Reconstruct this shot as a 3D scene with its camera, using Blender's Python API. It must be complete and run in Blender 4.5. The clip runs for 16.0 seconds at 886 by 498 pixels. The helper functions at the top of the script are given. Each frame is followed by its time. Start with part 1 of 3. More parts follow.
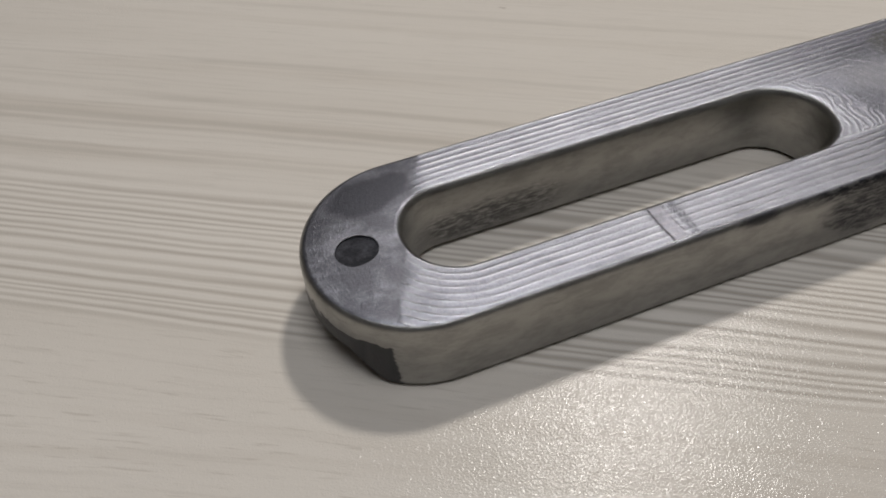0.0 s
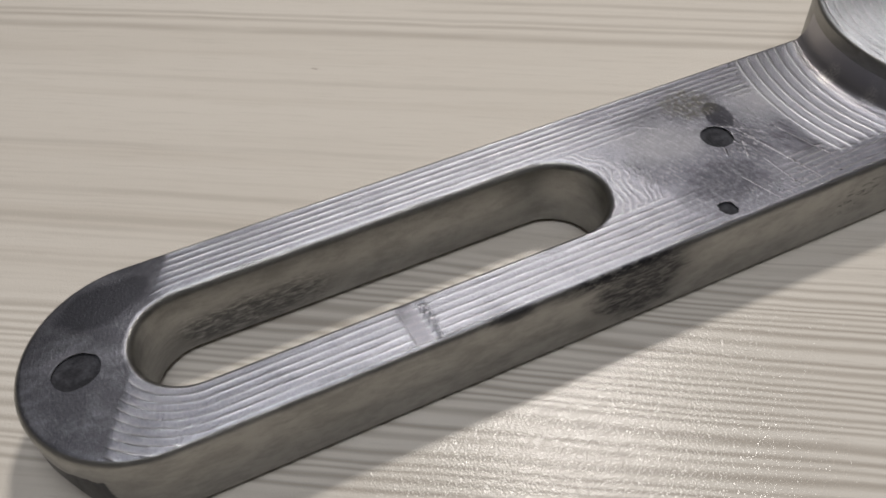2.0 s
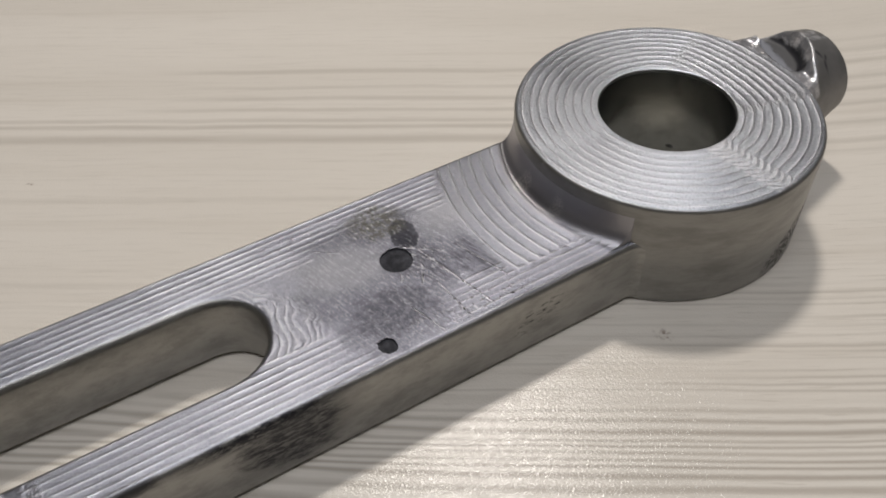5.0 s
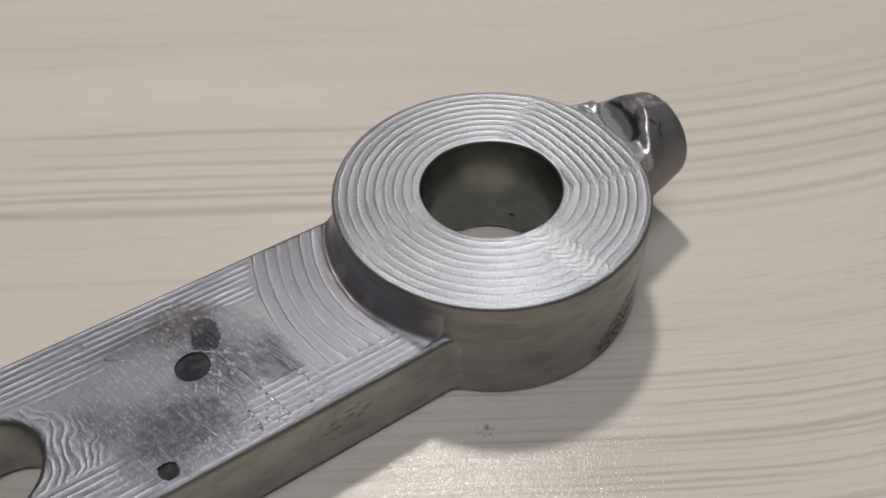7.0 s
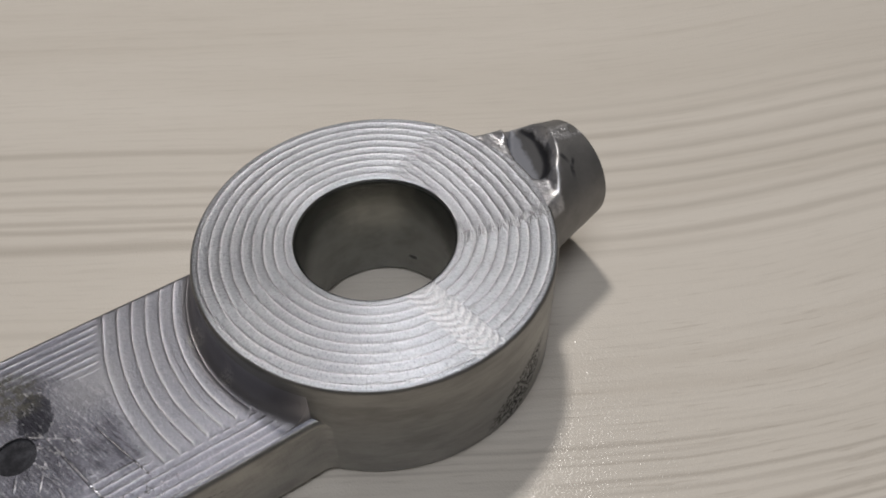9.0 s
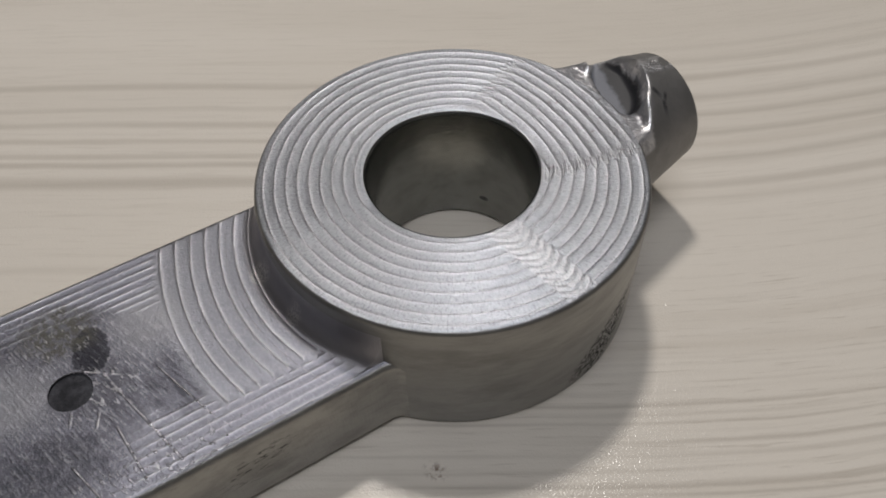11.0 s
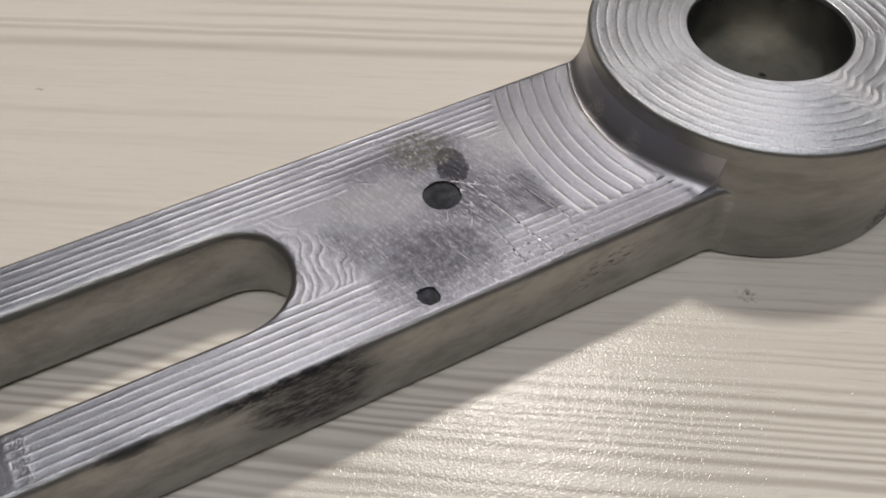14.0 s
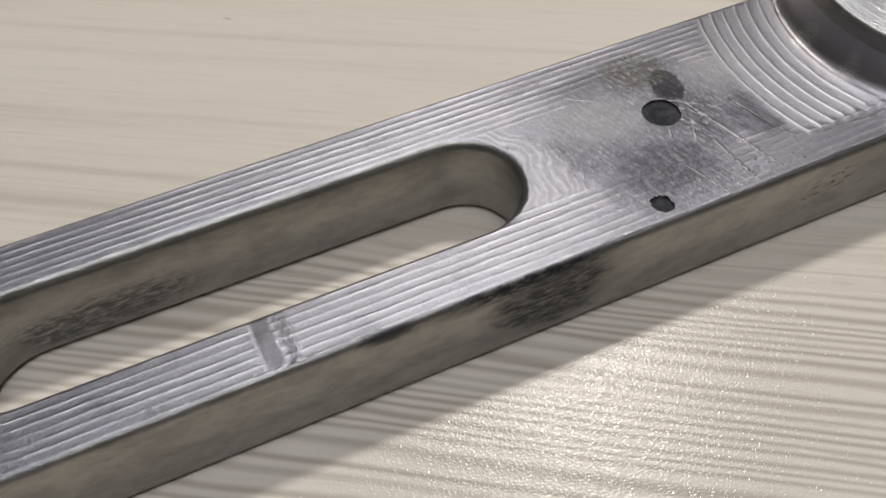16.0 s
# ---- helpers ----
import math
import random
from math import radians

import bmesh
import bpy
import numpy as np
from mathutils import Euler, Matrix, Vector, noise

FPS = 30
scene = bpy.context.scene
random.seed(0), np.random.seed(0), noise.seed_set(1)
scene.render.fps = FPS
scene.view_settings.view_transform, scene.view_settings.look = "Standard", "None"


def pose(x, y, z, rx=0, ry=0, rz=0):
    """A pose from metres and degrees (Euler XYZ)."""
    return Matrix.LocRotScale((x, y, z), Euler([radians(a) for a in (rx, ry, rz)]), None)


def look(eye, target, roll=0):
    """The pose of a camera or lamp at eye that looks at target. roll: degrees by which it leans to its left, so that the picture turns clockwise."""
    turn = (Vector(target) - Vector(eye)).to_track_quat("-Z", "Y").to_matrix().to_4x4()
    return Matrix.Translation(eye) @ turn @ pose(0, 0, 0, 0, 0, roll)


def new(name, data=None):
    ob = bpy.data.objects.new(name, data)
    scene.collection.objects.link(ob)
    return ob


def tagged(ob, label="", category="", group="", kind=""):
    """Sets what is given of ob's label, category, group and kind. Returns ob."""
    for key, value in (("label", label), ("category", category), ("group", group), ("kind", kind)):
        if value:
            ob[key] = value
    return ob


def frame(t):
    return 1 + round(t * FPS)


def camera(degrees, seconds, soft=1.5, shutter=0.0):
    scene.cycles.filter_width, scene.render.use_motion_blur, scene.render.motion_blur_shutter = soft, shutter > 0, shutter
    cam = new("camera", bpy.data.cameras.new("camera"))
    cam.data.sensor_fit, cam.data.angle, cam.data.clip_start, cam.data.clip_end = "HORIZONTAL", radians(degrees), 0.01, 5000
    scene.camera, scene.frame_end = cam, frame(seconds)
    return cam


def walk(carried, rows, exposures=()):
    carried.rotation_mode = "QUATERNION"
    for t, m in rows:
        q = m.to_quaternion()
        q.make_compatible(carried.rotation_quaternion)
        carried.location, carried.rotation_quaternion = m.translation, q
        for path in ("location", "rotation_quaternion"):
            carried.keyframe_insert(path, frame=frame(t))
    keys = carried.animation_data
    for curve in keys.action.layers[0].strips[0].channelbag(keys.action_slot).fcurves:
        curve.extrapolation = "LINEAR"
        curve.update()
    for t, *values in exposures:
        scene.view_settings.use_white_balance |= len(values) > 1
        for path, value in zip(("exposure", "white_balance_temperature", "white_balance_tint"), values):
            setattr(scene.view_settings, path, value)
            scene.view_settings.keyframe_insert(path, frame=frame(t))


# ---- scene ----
cam = camera(56.71, 16.0, soft=1.85)
PATH = [
    (0, (-0.02897, -0.09345, 0.11777), (0.00554, 0.00234, 0.00761), -3.05),
    (0.5, (-0.01964, -0.09205, 0.11788), (0.01725, 0.00301, 0.00786), -2.65),
    (1, (-0.00900, -0.09264, 0.11680), (0.02866, 0.00325, 0.00777), -3.37),
    (1.5, (0.00398, -0.09230, 0.11803), (0.04267, 0.00310, 0.00893), -3.38),
    (2, (0.01359, -0.09199, 0.12108), (0.05352, 0.00205, 0.01126), -3.15),
    (2.5, (0.02297, -0.09432, 0.12145), (0.06368, 0.00103, 0.01305), -3.81),
    (3, (0.03170, -0.09596, 0.12449), (0.07279, -0.00090, 0.01598), -4.77),
    (3.5, (0.04312, -0.09601, 0.12532), (0.08654, -0.00208, 0.01673), -4.10),
    (4, (0.05038, -0.09682, 0.12682), (0.09633, -0.00393, 0.01837), -3.57),
    (4.5, (0.05769, -0.09533, 0.12640), (0.10722, -0.00405, 0.01817), -1.89),
    (5, (0.06955, -0.09709, 0.12892), (0.11927, -0.00574, 0.02083), -2.57),
    (5.2, (0.07600, -0.09712, 0.12983), (0.12394, -0.00593, 0.02080), -3.77),
    (7.3, (0.10911, -0.09509, 0.13500), (0.16492, -0.00850, 0.02597), -1.36),
    (7.5, (0.11218, -0.09477, 0.13531), (0.16862, -0.00881, 0.02610), -1.12),
    (8, (0.12100, -0.09475, 0.13440), (0.17786, -0.00931, 0.02501), -1.16),
    (8.2, (0.12435, -0.09316, 0.13455), (0.18095, -0.00883, 0.02416), -0.91),
    (10.3, (0.14024, -0.07986, 0.11825), (0.18952, 0.00443, 0.00437), -2.75),
    (10.5, (0.13730, -0.07990, 0.11901), (0.18584, 0.00417, 0.00467), -2.76),
    (11, (0.12846, -0.07810, 0.11839), (0.17678, 0.00384, 0.00241), -1.67),
    (11.5, (0.12265, -0.07822, 0.11841), (0.16957, 0.00422, 0.00221), -1.76),
    (12, (0.11302, -0.07865, 0.11736), (0.15773, 0.00478, 0.00099), -2.20),
    (12.5, (0.10230, -0.08148, 0.11435), (0.14537, 0.00421, -0.00099), -3.09),
    (13, (0.09313, -0.08117, 0.11526), (0.13526, 0.00387, -0.00090), -2.45),
    (13.5, (0.08327, -0.08136, 0.11485), (0.12444, 0.00480, -0.00083), -2.56),
    (14, (0.07506, -0.08208, 0.11471), (0.11361, 0.00370, -0.00215), -3.09),
    (14.5, (0.06660, -0.07973, 0.11375), (0.10384, 0.00521, -0.00414), -2.87),
    (15, (0.05858, -0.07913, 0.11250), (0.09376, 0.00604, -0.00586), -3.17),
    (15.5, (0.05239, -0.07933, 0.11103), (0.08573, 0.00665, -0.00728), -3.81),
    (16, (0.04337, -0.08043, 0.11002), (0.07486, 0.00738, -0.00745), -4.69),
]
EXPOSURES = [(0, -0.10, 6450, 10), (3.5, 0.06, 6550, 10), (5, 0.03, 6550, 10), (8, -0.14, 6500, 10), (10.5, -0.25, 6500, 10), (12, -0.06, 6560, 10), (14, 0.09, 6640, 10), (16, 0.10, 6640, 10)]
walk(cam, [(t, look(eye, aim, roll)) for t, eye, aim, roll in PATH], EXPOSURES)

# ---------------------------------------------------------------- light
world = bpy.data.worlds.new("world")
scene.world = world
world.use_nodes = True
world.node_tree.nodes["Background"].inputs["Color"].default_value = (0.80, 0.86, 1.0, 1)
world.node_tree.nodes["Background"].inputs["Strength"].default_value = 0.15


def lamp(name, m, size, power, colour, shape="DISK"):
    data = bpy.data.lights.new(name, "AREA")
    data.shape, data.size, data.energy, data.color = shape, size, power, colour
    ob = new(name, data)
    ob.matrix_world = m
    return ob


LAMP = (0.315, 0.290, 0.68)
lamp("work_lamp_light", look(LAMP, (0.09, 0.0, 0.0)), 0.075, 3.2, (1.0, 0.952, 0.90))
lamp("ceiling_light", look((0.0, -0.30, 1.70), (0.0, -0.30, 0.0)), 0.8, 14.0, (0.93, 0.95, 1.0), "SQUARE")

# ---------------------------------------------------------------- sizes of the lever, in metres
K = 0.016 / 1.8
TOP = 1.8 * K             # height of the arm
END = 2.292 * K           # half its width, and the radius of its round end
LEN = 19.927 * K          # from the round end's centre to the boss's
OFF = 0.099 * K           # how far the boss lies off the arm's axis
BOSS = 3.545 * K
BORE = 1.545 * K
HIGH = 2.85 * K
SLOT = 1.068 * K
SLOT0, SLOT1 = 0.847 * K, 8.532 * K


# ---------------------------------------------------------------- node helpers
class Nodes:
    def __init__(self, name):
        self.mat = bpy.data.materials.new(name)
        self.mat.use_nodes = True
        self.tree = self.mat.node_tree
        self.bsdf = self.tree.nodes["Principled BSDF"]

    def put(self, socket, value):
        if isinstance(value, bpy.types.NodeSocket):
            self.tree.links.new(value, socket)
        elif isinstance(value, tuple) and len(value) == 3 and socket.type == "RGBA":
            socket.default_value = (*value, 1)
        else:
            socket.default_value = value

    def math(self, op, a, b=0.0, c=0.0, clamp=False):
        n = self.tree.nodes.new("ShaderNodeMath")
        n.operation, n.use_clamp = op, clamp
        for s, v in zip(n.inputs, (a, b, c)):
            self.put(s, v)
        return n.outputs[0]

    def add(self, a, b):
        return self.math("ADD", a, b)

    def sub(self, a, b):
        return self.math("SUBTRACT", a, b)

    def mul(self, a, b):
        return self.math("MULTIPLY", a, b)

    def ramp(self, x, lo, hi):
        """0 at lo, 1 at hi, smooth between."""
        n = self.tree.nodes.new("ShaderNodeMapRange")
        n.interpolation_type = "SMOOTHSTEP"
        flip = lo > hi
        for s, v in zip(n.inputs, (x, min(lo, hi), max(lo, hi), 1.0 if flip else 0.0, 0.0 if flip else 1.0)):
            self.put(s, v)
        return n.outputs[0]

    def place(self):
        """Place in the lever's units: x along the arm, y across, z up."""
        n = self.tree.nodes.new("ShaderNodeNewGeometry")
        m = self.tree.nodes.new("ShaderNodeVectorMath")
        m.operation = "SCALE"
        self.put(m.inputs[0], n.outputs["Position"])
        m.inputs["Scale"].default_value = 1 / K
        s = self.tree.nodes.new("ShaderNodeSeparateXYZ")
        self.put(s.inputs[0], m.outputs[0])
        return m.outputs[0], s.outputs[0], s.outputs[1], s.outputs[2], n.outputs["Normal"]

    def vec(self, x, y, z=0.0):
        n = self.tree.nodes.new("ShaderNodeCombineXYZ")
        for s, v in zip(n.inputs, (x, y, z)):
            self.put(s, v)
        return n.outputs[0]

    def noise(self, v, scale, detail=3.0, rough=0.55, distort=0.0):
        n = self.tree.nodes.new("ShaderNodeTexNoise")
        self.put(n.inputs["Vector"], v)
        for k, x in (("Scale", scale), ("Detail", detail), ("Roughness", rough), ("Distortion", distort)):
            self.put(n.inputs[k], x)
        return n.outputs[0]

    def mix(self, f, a, b):
        n = self.tree.nodes.new("ShaderNodeMix")
        n.data_type = "RGBA"
        self.put(n.inputs[0], f)
        self.put(n.inputs[6], a)
        self.put(n.inputs[7], b)
        return n.outputs[2]

    def blend(self, f, a, b):
        n = self.tree.nodes.new("ShaderNodeMix")
        self.put(n.inputs[0], f)
        self.put(n.inputs[2], a)
        self.put(n.inputs[3], b)
        return n.outputs[0]

    def hypot(self, a, b):
        return self.math("SQRT", self.add(self.mul(a, a), self.mul(b, b)))

    def blob(self, x, y, cx, cy, rx, ry, turn=0.0, soft=0.3, wobble=None, amount=0.0):
        """1 inside an ellipse, 0 outside, with an uneven rim."""
        c, s = math.cos(radians(turn)), math.sin(radians(turn))
        u, v = self.sub(x, cx), self.sub(y, cy)
        a = self.mul(self.add(self.mul(u, c), self.mul(v, s)), 1 / rx)
        b = self.mul(self.sub(self.mul(v, c), self.mul(u, s)), 1 / ry)
        d = self.hypot(a, b)
        if wobble is not None:
            d = self.add(d, self.mul(self.sub(wobble, 0.5), amount))
        return self.ramp(d, 1 + soft, 1 - soft)

    def bump(self, height, distance, normal=None):
        n = self.tree.nodes.new("ShaderNodeBump")
        n.inputs["Strength"].default_value = 1.0
        n.inputs["Distance"].default_value = distance
        self.put(n.inputs["Height"], height)
        if normal is not None:
            self.put(n.inputs["Normal"], normal)
        return n.outputs[0]

    def done(self, colour, rough, metal=1.0, normal=None, **more):
        self.put(self.bsdf.inputs["Base Color"], colour)
        self.put(self.bsdf.inputs["Roughness"], rough)
        self.put(self.bsdf.inputs["Metallic"], metal)
        if normal is not None:
            self.put(self.bsdf.inputs["Normal"], normal)
        for k, v in more.items():
            self.put(self.bsdf.inputs[k], v)
        return self.mat


# ---------------------------------------------------------------- materials
ARM_TOP, BOSS_TOP, FLANK = (0.316, 0.320, 0.360), (0.440, 0.460, 0.498), (0.365, 0.358, 0.338)

# soft brown growth lines that stand alone: place across the grain, half width, strength, stretch along the grain
GRAIN_LINES = ((3.45, 0.10, 0.42, -40, 3), (3.68, 0.06, 0.32, -40, 3), (4.55, 0.09, 0.42, -40, 3), (4.86, 0.13, 0.46, -40, 3),
               (5.80, 0.12, 0.45, -9, 4), (7.60, 0.12, 0.35, -9, 6), (10.6, 0.12, 0.25, -9, 12),
               (13.15, 0.20, 0.58, -20, 17), (13.72, 0.11, 0.60, -20, 18), (14.02, 0.10, 0.50, -20, 18),
               (14.50, 0.10, 0.45, 3, 19), (15.06, 0.12, 0.45, 4, 19), (15.64, 0.10, 0.40, 4, 20), (16.5, 0.14, 0.45, 3, 21))


def table_laminate():
    n = Nodes("table_laminate")
    p, x, y, z, nor = n.place()
    # along and across the grain
    c, s = math.cos(radians(-32)), math.sin(radians(-32))
    u = n.add(n.mul(x, c), n.mul(y, s))
    v = n.sub(n.mul(y, c), n.mul(x, s))
    wav = n.noise(n.vec(n.mul(u, 0.09), n.mul(v, 0.16)), 1.0, 2.0)
    fine_wav = n.noise(n.vec(n.mul(u, 0.42), n.mul(v, 1.1), 2.0), 1.0, 2.0)
    far = n.ramp(u, 17.0, 34.0)
    sag = n.mul(n.ramp(v, -1.5, -8.0), n.mul(u, -0.10))
    vv = n.add(v, n.add(n.mul(n.sub(wav, 0.5), 0.28), n.mul(n.sub(fine_wav, 0.5), 0.10)))
    vv = n.add(vv, n.add(n.mul(n.mul(far, far), -2.2), sag))
    big = n.noise(n.vec(n.mul(u, 0.03), n.mul(vv, 0.30)), 1.0, 2.0, 0.5)
    slow = n.noise(n.vec(n.mul(u, 0.012), n.mul(vv, 0.8), 5.0), 1.0, 2.0)
    strong = n.noise(n.vec(n.mul(u, 0.06), n.mul(vv, 2.6), 9.0), 1.0, 2.0)
    # the close growth lines, wider spread towards the boss
    upper = n.add(2.4, n.mul(n.ramp(u, -3.0, 6.0), 1.9))
    dense = n.mul(n.ramp(vv, -1.75, -1.35), n.ramp(n.sub(vv, upper), 0.5, -0.5))
    sparse = n.mul(n.mul(n.ramp(n.sub(vv, upper), -0.3, 0.3), n.ramp(vv, 8.6, 7.6)), n.add(0.22, n.mul(n.ramp(u, 5.0, 11.0), 0.36)))
    phase = n.add(n.mul(vv, n.add(4.3, n.mul(n.ramp(u, 2.0, 12.0), 0.7))), n.mul(slow, 5.0))
    line = n.mul(n.math("PINGPONG", phase, 0.5), 2.0)
    line = n.ramp(line, 0.22, 0.98)
    tight = n.mul(line, n.add(0.35, n.mul(n.ramp(strong, 0.30, 0.60), 0.65)))
    dark = n.mul(tight, n.add(n.mul(dense, n.add(0.72, n.mul(n.ramp(u, -3.0, 4.0), 0.20))), n.mul(sparse, n.ramp(strong, 0.42, 0.62))))
    fade = n.noise(n.vec(n.mul(u, 0.16), n.mul(vv, 1.5), 11.0), 1.0, 2.0)
    fade = n.add(0.5, n.mul(n.ramp(fade, 0.3, 0.6), 0.5))
    for at, half, power, u0, u1 in GRAIN_LINES:
        one = n.ramp(n.math("ABSOLUTE", n.sub(vv, at)), half * 1.5, half * 0.15)
        one = n.mul(n.mul(one, n.mul(n.ramp(u, u0 - 2, u0 + 2), n.ramp(u, u1 + 3, u1 - 3))), n.mul(fade, power))
        dark = n.math("MAXIMUM", dark, one)
    # flame figure beyond the stub
    arch = n.mul(n.mul(n.ramp(u, 19.0, 23.0), n.ramp(vv, 11.8, 12.8)), n.ramp(vv, 19.5, 15.5))
    arch_line = n.ramp(n.mul(n.math("PINGPONG", n.add(n.mul(vv, 1.45), n.mul(slow, 1.6)), 0.5), 2.0), 0.30, 1.0)
    dark = n.math("MAXIMUM", dark, n.mul(n.mul(arch, arch_line), 0.48))
    wide = n.noise(n.vec(n.mul(u, 0.03), n.mul(vv, 0.9), 3.0), 1.0, 3.0, 0.6)
    # short fibres
    fibre = n.noise(n.vec(n.mul(u, 0.42), n.mul(vv, 8.5), 7.0), 1.0, 3.0, 0.62)
    dash = n.noise(n.vec(n.mul(u, 0.75), n.mul(vv, 12.0), 1.0), 1.0, 2.0, 0.6)
    open_grain = n.add(0.35, n.mul(n.math("MAXIMUM", n.ramp(v, -1.2, -2.2), n.mul(n.ramp(u, 8.0, 14.0), n.ramp(v, 12.5, 10.0))), 0.65))
    col = n.mix(n.ramp(big, 0.3, 0.7), (0.598, 0.553, 0.492), (0.552, 0.507, 0.446))
    col = n.mix(n.mul(n.ramp(wide, 0.50, 0.72), n.sub(0.42, n.mul(dense, 0.3))), col, (0.435, 0.385, 0.325))
    col = n.mix(n.mul(n.ramp(line, 0.35, 0.0), n.mul(dense, 0.40)), col, (0.655, 0.615, 0.555))
    col = n.mix(n.mul(dark, 0.72), col, (0.300, 0.262, 0.220))
    col = n.mix(n.mul(n.ramp(fibre, 0.48, 0.76), 0.26), col, (0.41, 0.37, 0.32))
    col = n.mix(n.mul(n.mul(n.ramp(dash, 0.58, 0.72), open_grain), 0.38), col, (0.37, 0.325, 0.275))
    # a few crumbs of dirt
    dirt = n.noise(p, 7.0, 3.0, 0.7)
    spot = n.math("MAXIMUM", n.blob(x, y, 17.29, -3.50, 0.16, 0.22, 30, 0.5, dirt, 2.2), n.mul(n.blob(x, y, 6.2, 9.4, 0.12, 0.10, 0, 0.5, dirt, 2.0), 0.6))
    col = n.mix(n.mul(n.mul(spot, n.ramp(dirt, 0.48, 0.60)), 0.8), col, (0.12, 0.07, 0.05))
    # pebbled satin finish
    grit = n.noise(p, 25.0, 1.0, 0.5)
    grit2 = n.noise(n.vec(n.mul(u, 14.0), n.mul(v, 30.0)), 1.0, 1.0)
    coarse = n.noise(p, 12.0, 1.0, 0.5)
    h = n.add(n.add(n.mul(grit, 0.8), n.mul(coarse, 0.65)), n.mul(grit2, 0.3))
    bump = n.bump(n.sub(h, n.mul(dark, 0.10)), 0.000080)
    return n.done(col, n.add(0.13, n.mul(fibre, 0.09)), 0.0, bump, **{"Specular IOR Level": 0.27})


def scallop(n, d, step, sharp=3.0):
    """Ridges left by a milling cutter, one every step of d."""
    f = n.math("PINGPONG", n.mul(d, 1 / step), 0.5)
    return n.math("POWER", n.mul(f, 2.0), sharp)


def segment(n, x, y, x0, y0, x1, y1, w):
    """1 on a short straight scratch."""
    ln = math.hypot(x1 - x0, y1 - y0)
    c, s = (x1 - x0) / ln, (y1 - y0) / ln
    u, v = n.sub(x, x0), n.sub(y, y0)
    t = n.add(n.mul(u, c), n.mul(v, s))
    d = n.math("ABSOLUTE", n.sub(n.mul(v, c), n.mul(u, s)))
    return n.mul(n.ramp(d, w, 0.3 * w), n.mul(n.ramp(t, 0.0, 0.1), n.ramp(t, ln, ln - 0.25)))


SCRATCHES = ((13.2, 0.15, 13.82, -2.15, 0.030), (13.1, -0.9, 13.24, -2.2, 0.028), (12.3, -1.2, 12.62, -2.2, 0.022), (12.45, -0.62, 12.6, -0.25, 0.03),
             (12.8, -0.86, 13.0, -0.45, 0.03), (11.2, 1.25, 11.75, 0.85, 0.02), (14.0, -0.2, 14.5, -1.7, 0.02), (12.9, 0.35, 13.5, -0.1, 0.03))


